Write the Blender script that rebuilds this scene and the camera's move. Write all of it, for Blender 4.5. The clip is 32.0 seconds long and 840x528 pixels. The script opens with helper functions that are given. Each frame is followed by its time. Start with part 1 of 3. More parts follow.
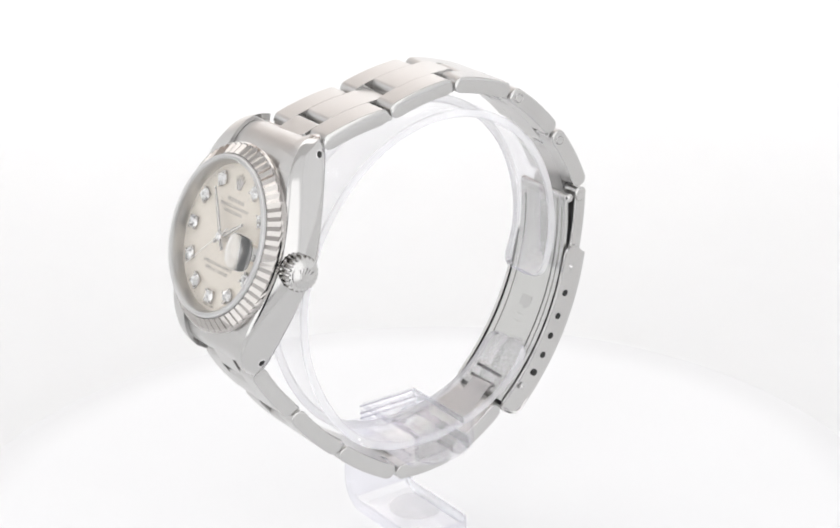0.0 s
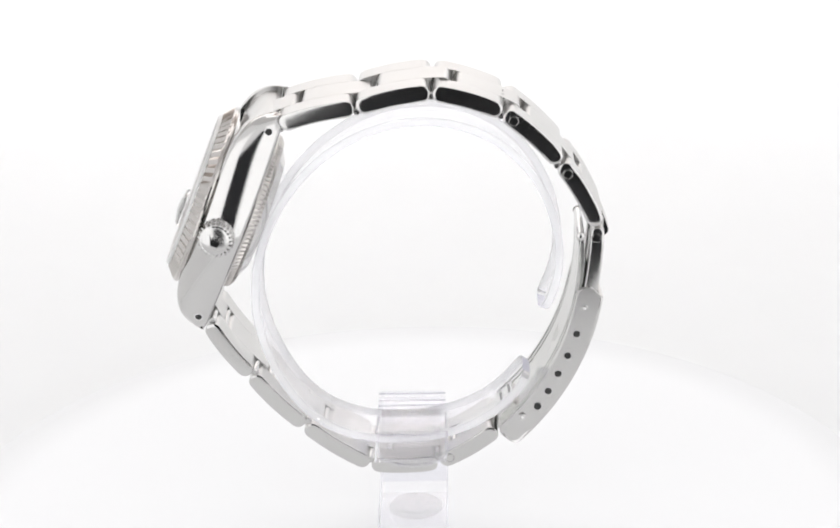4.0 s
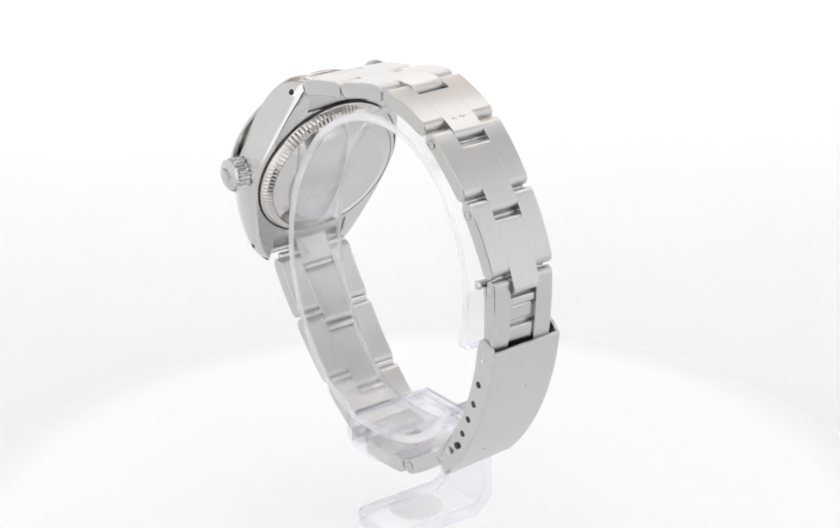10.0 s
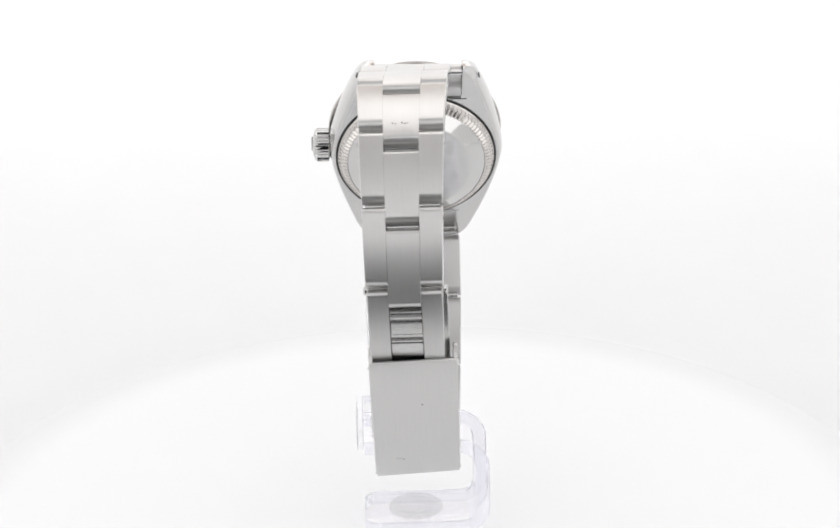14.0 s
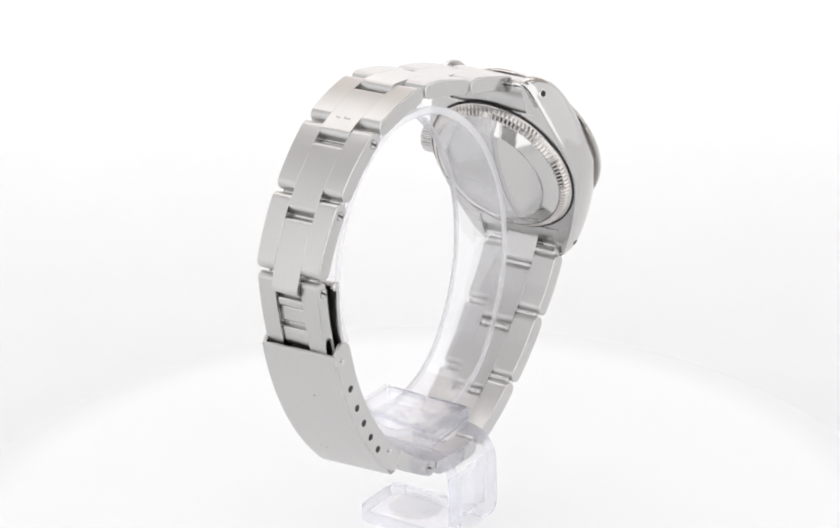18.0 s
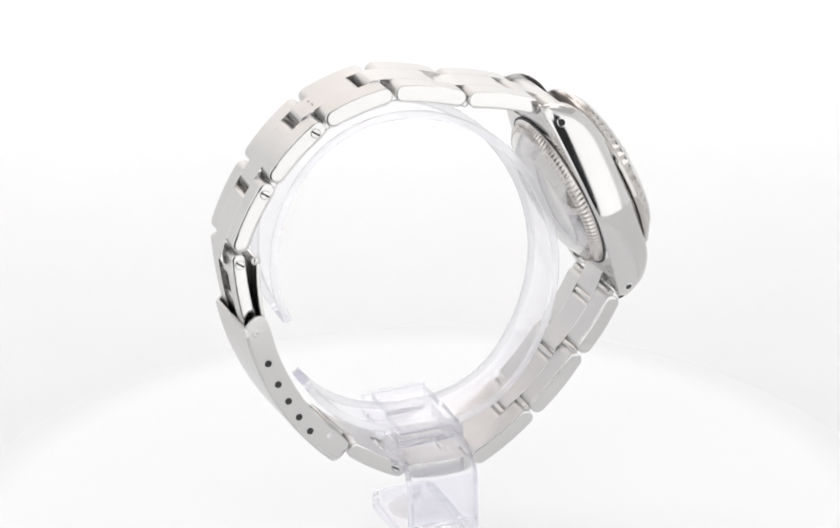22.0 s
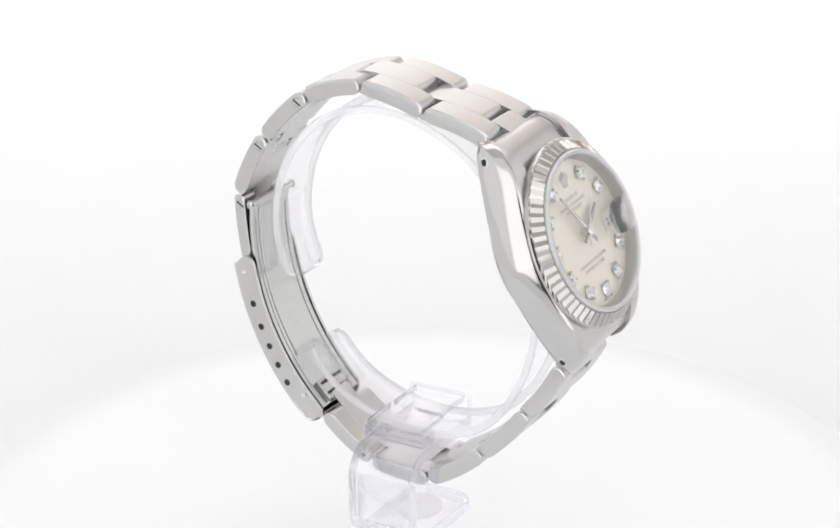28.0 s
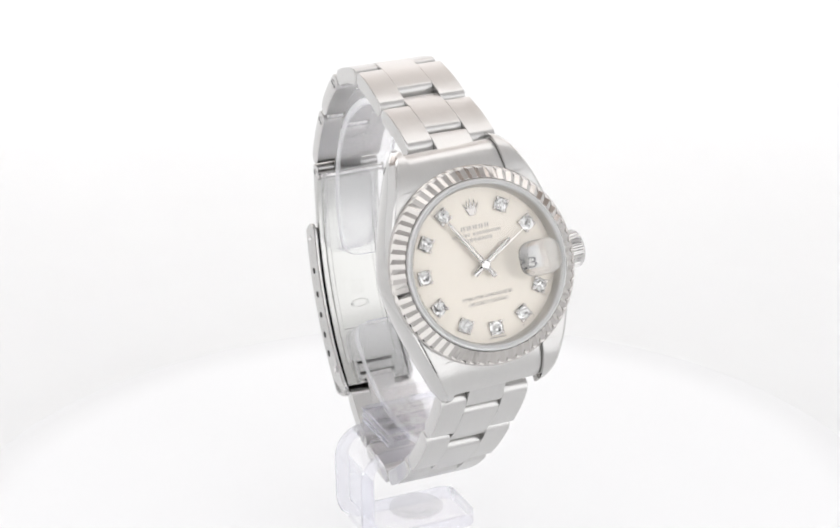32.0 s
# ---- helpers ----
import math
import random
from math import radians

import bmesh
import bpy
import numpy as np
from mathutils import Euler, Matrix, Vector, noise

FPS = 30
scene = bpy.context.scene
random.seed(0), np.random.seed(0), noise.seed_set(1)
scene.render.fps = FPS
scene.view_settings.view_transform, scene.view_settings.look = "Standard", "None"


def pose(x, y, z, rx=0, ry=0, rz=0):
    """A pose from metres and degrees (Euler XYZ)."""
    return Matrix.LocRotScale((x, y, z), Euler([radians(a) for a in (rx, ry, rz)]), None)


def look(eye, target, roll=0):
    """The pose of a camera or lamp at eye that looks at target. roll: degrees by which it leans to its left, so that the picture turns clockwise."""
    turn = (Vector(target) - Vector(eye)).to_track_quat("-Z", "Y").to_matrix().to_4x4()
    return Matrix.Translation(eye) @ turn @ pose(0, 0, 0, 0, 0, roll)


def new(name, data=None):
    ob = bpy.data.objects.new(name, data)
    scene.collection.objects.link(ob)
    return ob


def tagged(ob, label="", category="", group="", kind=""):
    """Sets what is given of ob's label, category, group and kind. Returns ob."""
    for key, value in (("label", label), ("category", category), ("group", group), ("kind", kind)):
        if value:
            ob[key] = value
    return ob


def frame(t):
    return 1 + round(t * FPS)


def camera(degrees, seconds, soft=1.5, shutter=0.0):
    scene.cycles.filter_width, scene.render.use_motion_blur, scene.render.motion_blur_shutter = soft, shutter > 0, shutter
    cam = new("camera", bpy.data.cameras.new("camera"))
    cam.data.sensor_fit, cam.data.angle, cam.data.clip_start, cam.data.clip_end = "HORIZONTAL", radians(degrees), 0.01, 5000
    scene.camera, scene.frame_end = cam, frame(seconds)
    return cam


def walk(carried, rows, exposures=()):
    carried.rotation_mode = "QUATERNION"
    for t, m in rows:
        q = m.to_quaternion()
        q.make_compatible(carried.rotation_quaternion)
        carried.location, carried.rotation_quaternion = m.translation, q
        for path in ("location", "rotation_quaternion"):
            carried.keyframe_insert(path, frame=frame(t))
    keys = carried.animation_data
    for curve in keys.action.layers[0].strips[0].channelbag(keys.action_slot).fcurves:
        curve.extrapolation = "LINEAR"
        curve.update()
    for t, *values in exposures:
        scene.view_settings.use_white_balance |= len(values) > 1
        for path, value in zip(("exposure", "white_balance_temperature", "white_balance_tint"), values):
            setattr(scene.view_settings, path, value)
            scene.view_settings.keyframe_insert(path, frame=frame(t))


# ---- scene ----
MM = 0.001
LIFT = 163.5          # height of the lens over the turntable, in mm

# ---- camera ----
cam = camera(20.734, 32.0, soft=1.9)
EYE = (0.0, -0.3, LIFT * MM)
EYE_POSE = look(EYE, (0.00148, 0.0, (LIFT - 122.65) * MM), -1.42)
walk(cam, [(0.0, EYE_POSE), (32.0, EYE_POSE)])


# ---- world and lamps: a white light tent ----
world = bpy.data.worlds.new("tent_surround")
scene.world = world
world.use_nodes = True
world.node_tree.nodes["Background"].inputs[0].default_value = (1.0, 1.0, 1.0, 1)
world.node_tree.nodes["Background"].inputs[1].default_value = 0.9
scene.view_settings.exposure = 0.46


def softbox(name, at, target, w, h, power, tint=(1, 1, 1)):
    lamp = bpy.data.lights.new(name, "AREA")
    lamp.shape, lamp.size, lamp.size_y = "RECTANGLE", w, h
    lamp.energy, lamp.color = power, tint
    ob = new(name, lamp)
    ob.matrix_world = look(at, target)
    return ob


softbox("ceiling_softbox", (0, 0.262, 0.52), (0, 0.215, 0), 0.66, 0.28, 0.56, (1.0, 0.985, 0.98))
softbox("back_softbox", (0, 0.355, 0.205), (0, 0.0, 0.08), 0.7, 0.17, 0.27, (1.0, 0.94, 0.915))
# unseen lamp added behind and below the back cloth, to brighten the far sweep
softbox("outer_lamp", (0, 0.46, -0.05), (0, 0.24, 0.02), 0.6, 0.12, 1.8)
# two upright boxes that flank the lens
for sx in (-1, 1):
    softbox("front_softbox", (sx * 0.225, -0.246, 0.10), (sx * 0.225, 0, 0.10), 0.31, 0.38, 0.165)


# ---- materials ----
def material(name):
    m = bpy.data.materials.new(name)
    m.use_nodes = True
    nt = m.node_tree
    return m, nt, nt.nodes["Principled BSDF"]


def link(nt, a, b):
    nt.links.new(a, b)


def node(nt, kind, **values):
    n = nt.nodes.new(kind)
    for k, v in values.items():
        n.inputs[k].default_value = v
    return n


def streaks(nt, stretch, scale, detail=4.0):
    """Noise in object space, stretched to long scratches."""
    co = node(nt, "ShaderNodeTexCoord")
    mp = node(nt, "ShaderNodeMapping", Scale=stretch)
    no = node(nt, "ShaderNodeTexNoise", Scale=scale, Detail=detail, Roughness=0.6)
    link(nt, co.outputs["Object"], mp.inputs["Vector"])
    link(nt, mp.outputs["Vector"], no.inputs["Vector"])
    return no.outputs["Fac"]


def ramp(nt, fac, low, high, lo=0.3, hi=0.7):
    r = node(nt, "ShaderNodeValToRGB")
    r.color_ramp.elements[0].position, r.color_ramp.elements[1].position = lo, hi
    r.color_ramp.elements[0].color, r.color_ramp.elements[1].color = (*low, 1), (*high, 1)
    link(nt, fac, r.inputs["Fac"])
    return r.outputs["Color"]


def spread(nt, fac, low, high):
    r = node(nt, "ShaderNodeMapRange")
    r.inputs["To Min"].default_value, r.inputs["To Max"].default_value = low, high
    link(nt, fac, r.inputs["Value"])
    return r.outputs["Result"]


def bump(nt, bsdf, fac, strength, distance):
    b = node(nt, "ShaderNodeBump", Strength=strength, Distance=distance)
    link(nt, fac, b.inputs["Height"])
    link(nt, b.outputs["Normal"], bsdf.inputs["Normal"])


def steel(name, tone, rough, brushed=0.0, grain=(1, 1, 1)):
    m, nt, b = material(name)
    b.inputs["Metallic"].default_value = 1.0
    fine = streaks(nt, grain, 3200.0)
    smudge = streaks(nt, (1, 1, 1), 160.0, 3.0)
    dark = tuple(c * (0.955 if brushed else 0.97) for c in tone)
    link(nt, ramp(nt, fine if brushed else smudge, dark, tone), b.inputs["Base Color"])
    mix = node(nt, "ShaderNodeMath")
    mix.operation = "ADD"
    link(nt, spread(nt, smudge, rough * 0.8, rough * 1.2), mix.inputs[0])
    link(nt, spread(nt, fine, -0.03 * brushed, 0.03 * brushed), mix.inputs[1])
    link(nt, mix.outputs[0], b.inputs["Roughness"])
    if brushed:
        bump(nt, b, fine, 0.07 * brushed, 0.00002)
    return m


STEEL = (0.605, 0.599, 0.59)
brushed_steel = steel("brushed_steel", STEEL, 0.31, 1.0, (0.05, 3.0, 0.05))
polished_steel = steel("polished_steel", STEEL, 0.07)
side_steel = steel("side_steel", STEEL, 0.11)
satin_steel = steel("satin_steel", STEEL, 0.22)
stamped_steel = steel("stamped_steel", (0.60, 0.60, 0.585), 0.2, 0.6, (0.05, 3.0, 0.05))
white_gold = steel("white_gold", (0.52, 0.5, 0.48), 0.09)
hand_steel = steel("hand_steel", (0.40, 0.39, 0.38), 0.12)
coin_edge = steel("coin_edge", (0.60, 0.575, 0.55), 0.2)
frame_gold = steel("frame_gold", (0.80, 0.72, 0.63), 0.3)
frame_gold.node_tree.nodes["Principled BSDF"].inputs["Metallic"].default_value = 0.4
rehaut_steel = steel("rehaut_steel", (0.58, 0.57, 0.555), 0.3)
back_steel = steel("back_steel", STEEL, 0.13)
bright_metal = steel("bright_metal", (0.76, 0.755, 0.75), 0.05)

ring_steel = steel("ring_steel", (0.68, 0.68, 0.675), 0.38)
ring_steel.node_tree.nodes["Principled BSDF"].inputs["Metallic"].default_value = 0.35
stamped_dark = steel("stamped_dark", (0.22, 0.22, 0.21), 0.4)
dial_silver, nt, b = material("dial_silver")
link(nt, ramp(nt, streaks(nt, (1, 1, 1), 900.0), (0.79, 0.735, 0.655), (0.83, 0.775, 0.69)), b.inputs["Base Color"])
b.inputs["Metallic"].default_value, b.inputs["Roughness"].default_value = 0.3, 0.36

pale_silver, nt, b = material("pale_silver")
b.inputs["Base Color"].default_value, b.inputs["Metallic"].default_value, b.inputs["Roughness"].default_value = (0.80, 0.77, 0.73, 1), 0.4, 0.4
print_grey, nt, b = material("dial_print")
b.inputs["Base Color"].default_value, b.inputs["Roughness"].default_value = (0.13, 0.115, 0.10, 1), 0.5
bar_grey, nt, b = material("dial_print_pale")
b.inputs["Base Color"].default_value, b.inputs["Roughness"].default_value = (0.36, 0.335, 0.31, 1), 0.5
ink_black, nt, b = material("date_ink")
b.inputs["Base Color"].default_value, b.inputs["Roughness"].default_value = (0.02, 0.02, 0.02, 1), 0.5
date_white, nt, b = material("date_disc_white")
b.inputs["Base Color"].default_value, b.inputs["Roughness"].default_value = (0.78, 0.77, 0.75, 1), 0.5
# near-black that paints in the shade of holes, slots and the case back's gap
hole_shade, nt, b = material("painted_hole_shade")
b.inputs["Base Color"].default_value, b.inputs["Roughness"].default_value = (0.012, 0.012, 0.012, 1), 0.6


def plastic(name, clear_share, tint, frost):
    """Clear plastic: part of the light goes straight through, part is bent; frost: milky sawn edges."""
    m, nt, b = material(name)
    out = nt.nodes["Material Output"]
    b.inputs["Base Color"].default_value = (*tint, 1)
    b.inputs["Transmission Weight"].default_value, b.inputs["IOR"].default_value = 1.0 - frost, 1.49
    link(nt, spread(nt, streaks(nt, (1, 1, 1), 220.0), 0.25 * frost, 0.025 + 0.5 * frost), b.inputs["Roughness"])
    bump(nt, b, streaks(nt, (1, 1, 1), 130.0, 2.0), 0.03, 0.0002)
    through_it = node(nt, "ShaderNodeBsdfTransparent")
    through_it.inputs["Color"].default_value = (*tint, 1)
    mix = node(nt, "ShaderNodeMixShader")
    mix.inputs[0].default_value = clear_share
    link(nt, b.outputs[0], mix.inputs[1])
    link(nt, through_it.outputs[0], mix.inputs[2])
    link(nt, mix.outputs[0], out.inputs["Surface"])
    return m


acrylic = plastic("clear_acrylic", 0.82, (0.99, 0.99, 0.997), 0.0)
acrylic_edge = plastic("sawn_acrylic_edge", 0.25, (0.90, 0.90, 0.955), 0.16)
acrylic_clamp = plastic("clear_acrylic_clamp", 0.88, (0.992, 0.992, 0.998), 0.0)
# grey tint paints in the dark lines that bent light draws at edges
acrylic_line = plastic("tinted_acrylic_edge", 0.25, (0.84, 0.84, 0.89), 0.25)
ring_edge = plastic("milky_ring_edge", 0.35, (0.965, 0.965, 0.985), 0.6)
acrylic_end = plastic("cut_acrylic_end", 0.3, (0.72, 0.72, 0.84), 0.6)
seat_plastic, nt, b = material("frosted_seat")
b.inputs["Base Color"].default_value, b.inputs["Roughness"].default_value = (0.62, 0.62, 0.63, 1), 0.55
pane = node(nt, "ShaderNodeBsdfTransparent", Color=(0.99, 0.99, 0.99, 1))
blend = node(nt, "ShaderNodeMixShader", Fac=0.15)
link(nt, pane.outputs[0], blend.inputs[1])
link(nt, b.outputs[0], blend.inputs[2])
link(nt, blend.outputs[0], nt.nodes["Material Output"].inputs["Surface"])
# watch glass: seen straight through, with a gloss that grows towards a slanting view
def glass(name, least, power, bends=0.0):
    m, nt, b = material(name)
    b.inputs["Metallic"].default_value, b.inputs["Roughness"].default_value = 1.0, 0.02
    b.inputs["Base Color"].default_value = (1, 1, 1, 1)
    pane = node(nt, "ShaderNodeBsdfGlass" if bends else "ShaderNodeBsdfTransparent", Color=(0.985, 0.985, 0.985, 1))
    if bends:
        pane.inputs["IOR"].default_value, pane.inputs["Roughness"].default_value = bends, 0.0
    blend = node(nt, "ShaderNodeMixShader")
    slant, steep, gloss = node(nt, "ShaderNodeLayerWeight", Blend=0.5), node(nt, "ShaderNodeMath"), node(nt, "ShaderNodeMapRange")
    steep.operation, steep.inputs[1].default_value = "POWER", power
    gloss.inputs["To Min"].default_value, gloss.inputs["To Max"].default_value = least, 1.0
    link(nt, slant.outputs["Facing"], steep.inputs[0])
    link(nt, steep.outputs[0], gloss.inputs["Value"])
    link(nt, gloss.outputs["Result"], blend.inputs[0])
    link(nt, pane.outputs[0], blend.inputs[1])
    link(nt, b.outputs[0], blend.inputs[2])
    link(nt, blend.outputs[0], nt.nodes["Material Output"].inputs["Surface"])
    return m


sapphire = glass("crystal_glass", 0.05, 4.5)
lens_glass = glass("magnifier_glass", 0.06, 4.0, 1.77)
# the inner faces of the watch glass, which only let light through
inner_glass, nt, b = material("inner_glass")
pane = node(nt, "ShaderNodeBsdfTransparent", Color=(0.99, 0.99, 0.99, 1))
link(nt, pane.outputs[0], nt.nodes["Material Output"].inputs["Surface"])
diamond, nt, b = material("diamond")
b.inputs["Base Color"].default_value, b.inputs["Metallic"].default_value, b.inputs["Roughness"].default_value = (0.74, 0.74, 0.735, 1), 0.95, 0.03


def paper(name, tone, rough):
    m, nt, b = material(name)
    fac = streaks(nt, (1, 1, 1), 30.0)
    link(nt, ramp(nt, fac, tuple(c * 0.985 for c in tone), tone), b.inputs["Base Color"])
    b.inputs["Roughness"].default_value = rough
    bump(nt, b, streaks(nt, (1, 1, 1), 900.0), 0.04, 0.0001)
    return m


tent_white = paper("tent_sweep_cloth", (0.822, 0.831, 0.836), 0.9)
# thin cloth: lets the lamp behind it through
nt = tent_white.node_tree
sheer = node(nt, "ShaderNodeBsdfTranslucent", Color=(0.9, 0.9, 0.9, 1))
blend = node(nt, "ShaderNodeMixShader", Fac=0.1)
link(nt, nt.nodes["Principled BSDF"].outputs[0], blend.inputs[1])
link(nt, sheer.outputs[0], blend.inputs[2])
link(nt, blend.outputs[0], nt.nodes["Material Output"].inputs["Surface"])
# diffuser cloth; its own emission stands in for lamps outside the tent
tent_glow = paper("glowing_tent_cloth", (0.42, 0.42, 0.42), 0.9)
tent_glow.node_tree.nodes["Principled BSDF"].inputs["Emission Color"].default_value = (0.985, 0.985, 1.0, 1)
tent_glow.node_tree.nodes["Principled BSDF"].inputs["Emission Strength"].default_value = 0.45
# white turntable disc, with added emission that lifts the shade under the watch
table_white = paper("turntable_white_glow", (0.42, 0.423, 0.428), 0.6)
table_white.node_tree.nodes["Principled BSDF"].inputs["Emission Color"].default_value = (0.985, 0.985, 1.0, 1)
# the added glow fades at the rim, down to the backdrop's brightness
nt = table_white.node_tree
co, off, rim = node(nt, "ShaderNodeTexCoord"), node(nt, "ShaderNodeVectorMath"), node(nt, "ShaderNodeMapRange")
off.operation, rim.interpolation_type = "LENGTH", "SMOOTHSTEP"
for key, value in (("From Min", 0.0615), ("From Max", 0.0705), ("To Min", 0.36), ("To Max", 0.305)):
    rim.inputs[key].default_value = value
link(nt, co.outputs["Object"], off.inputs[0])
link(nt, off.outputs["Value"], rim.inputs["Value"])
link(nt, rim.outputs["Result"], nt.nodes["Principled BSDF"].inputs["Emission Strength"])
apron_white = paper("apron_cloth", (0.86, 0.86, 0.865), 0.9)
# beige for an unseen rear panel that dims and warms the steel's reflections
wall_beige = paper("rear_tone_panel", (0.50, 0.445, 0.41), 0.9)
ceiling_cloth = paper("ceiling_cloth", (0.72, 0.712, 0.708), 0.9)
slot_black = paper("slot_dark_cloth", (0.012, 0.012, 0.014), 0.9)


# ---- mesh helpers; lengths in mm, in the space of the turning thing ----
def V(x, y, z):
    return Vector((x * MM, y * MM, (z + LIFT) * MM))


def finish(bm, bevel=0.0, segments=2, angle=35, smooth=True):
    if bevel:
        bm.normal_update()
        edges = [e for e in bm.edges if len(e.link_faces) == 2 and e.calc_face_angle(0) > radians(angle)]
        bmesh.ops.bevel(bm, geom=edges, offset=bevel * MM, segments=segments, profile=0.6, affect="EDGES", clamp_overlap=True)
    bmesh.ops.recalc_face_normals(bm, faces=bm.faces)
    if smooth:
        for f in bm.faces:
            f.smooth = True
        bm.normal_update()
        for e in bm.edges:
            if len(e.link_faces) == 2 and e.calc_face_angle(0) > radians(32):
                e.smooth = False
    return bm


def part(name, bm, materials, parent, label="", pick=None):
    me = bpy.data.meshes.new(name)
    mats = materials if isinstance(materials, (list, tuple)) else [materials]
    if pick:
        bm.normal_update()
        for f in bm.faces:
            f.material_index = pick(f)
    bm.to_mesh(me)
    bm.free()
    for m in mats:
        me.materials.append(m)
    ob = new(name, me)
    ob.parent = parent
    if any(p.use_smooth for p in me.polygons):
        mod = ob.modifiers.new("even_faces", "WEIGHTED_NORMAL")
        mod.weight, mod.keep_sharp = 80, True
    if label:
        ob["label"] = label
    return ob


def prism(profile, place, a, b):
    """Sweep a closed profile of (p, q) pairs between the widths a and b; place(p, q, w) gives the point."""
    bm = bmesh.new()
    lo = [bm.verts.new(place(p, q, a)) for p, q in profile]
    hi = [bm.verts.new(place(p, q, b)) for p, q in profile]
    n = len(profile)
    for i in range(n):
        bm.faces.new((lo[i], lo[(i + 1) % n], hi[(i + 1) % n], hi[i]))
    bm.faces.new(lo[::-1])
    bm.faces.new(hi)
    return bm


def lathe(profile, place, steps=96, closed=False):
    """Turn (r, h) pairs round; place(r, a, h) gives the point."""
    bm = bmesh.new()
    rings = []
    for r, h in profile:
        if r < 1e-6:
            rings.append([bm.verts.new(place(0, 0, h))])
        else:
            rings.append([bm.verts.new(place(r, 2 * math.pi * k / steps, h)) for k in range(steps)])
    pairs = list(zip(rings, rings[1:])) + ([(rings[-1], rings[0])] if closed else [])
    for one, two in pairs:
        for k in range(steps):
            j = (k + 1) % steps
            if len(one) == 1 and len(two) == 1:
                continue
            if len(one) == 1:
                bm.faces.new((one[0], two[j], two[k]))
            elif len(two) == 1:
                bm.faces.new((one[k], one[j], two[0]))
            else:
                bm.faces.new((one[k], one[j], two[j], two[k]))
    return bm


def box(bm, place, p, q, w):
    """Add a box between the pairs p, q and w to bm."""
    vs = [bm.verts.new(place(a, b, c)) for a in p for b in q for c in w]
    for f in ((0, 1, 3, 2), (4, 6, 7, 5), (0, 4, 5, 1), (2, 3, 7, 6), (0, 2, 6, 4), (1, 5, 7, 3)):
        bm.faces.new([vs[i] for i in f])
    return bm


def lean(x, z):
    """The bracelet sits a little askew: its middle line, in mm."""
    return -0.045 * x - 0.021 * (z + 120) + 0.3


# ---- the tent ----
def tent():
    # floor that sweeps up into the back wall
    bm = bmesh.new()
    prof = [(-0.092, -0.0006)] + [(0.13 + 0.25 * math.sin(a), -0.0006 + 0.25 * (1 - math.cos(a))) for a in [radians(6 * k) for k in range(16)]]
    rows = [[bm.verts.new((x, y, z)) for x in (-0.5, 0.5)] for y, z in prof]
    for r, s in zip(rows, rows[1:]):
        bm.faces.new((r[0], r[1], s[1], s[0]))
    sweep = part("backdrop", finish(bm), tent_white, None)
    tagged(sweep, "seamless white cloth sweep of a light tent", "backdrop", kind="structure")
    same = lambda x, y, z: Vector((x, y, z))
    tagged(part("wall_north", box(bmesh.new(), same, (-0.5, 0.5), (0.38, 0.384), (0.25, 0.56)), wall_beige, None), "unseen beige rear panel, added to warm reflections in the steel", "tent wall", kind="structure")
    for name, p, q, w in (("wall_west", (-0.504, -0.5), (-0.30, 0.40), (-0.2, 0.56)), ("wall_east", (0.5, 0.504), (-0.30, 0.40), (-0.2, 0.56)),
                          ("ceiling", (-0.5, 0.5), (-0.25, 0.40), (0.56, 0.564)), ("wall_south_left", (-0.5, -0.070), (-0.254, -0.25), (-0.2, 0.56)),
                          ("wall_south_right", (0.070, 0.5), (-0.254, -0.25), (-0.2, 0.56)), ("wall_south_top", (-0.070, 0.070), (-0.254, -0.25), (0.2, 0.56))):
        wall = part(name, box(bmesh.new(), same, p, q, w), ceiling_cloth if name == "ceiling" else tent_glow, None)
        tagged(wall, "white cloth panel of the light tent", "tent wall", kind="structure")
    # unseen apron sloping before the turntable, added for bright reflections; slot in its middle
    for name, x0, x1, mat, text in (("floor_apron_left", -0.5, -0.070, tent_white, "unseen white apron before the turntable, added for bright reflections"), ("floor_apron_right", 0.070, 0.5, tent_white, "unseen white apron before the turntable, added for bright reflections"),
                                    ("floor_slot", -0.070, 0.070, slot_black, "black cloth in the front slot of the tent")):
        bm = prism([(-0.094, -0.010), (-0.25, -0.10), (-0.25, -0.104), (-0.094, -0.014)], lambda y, z, x: Vector((x, y, z)), x0, x1)
        tagged(part(name, finish(bm, smooth=False), mat, None), text, "tent floor", kind="structure")
    # the table that carries the tent and the camera
    tagged(part("ground", box(bmesh.new(), same, (-1.2, 1.2), (-1.2, 1.0), (-0.26, -0.204)), apron_white, None), "white table top under the light tent", "table top", kind="structure")
    # the dark room behind the slot through which the lens looks
    bm = bmesh.new()
    box(bm, same, (-0.085, 0.085), (-0.34, -0.336), (-0.2, 0.27))
    tagged(part("wall_dark_room", bm, slot_black, None), "dark cloth behind the slot of the tent", "curtain", kind="structure")


tent()


def turntable():
    top = lambda r, a, h: Vector((r * MM * math.cos(a), r * MM * math.sin(a), h * MM))
    table = new("turntable")
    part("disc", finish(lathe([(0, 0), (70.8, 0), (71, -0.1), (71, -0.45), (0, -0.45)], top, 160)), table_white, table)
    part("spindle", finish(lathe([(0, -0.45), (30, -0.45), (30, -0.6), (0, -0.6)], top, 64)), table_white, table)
    return tagged(table, "round white turntable with added glow, under the watch stand", "turntable")


table = turntable()


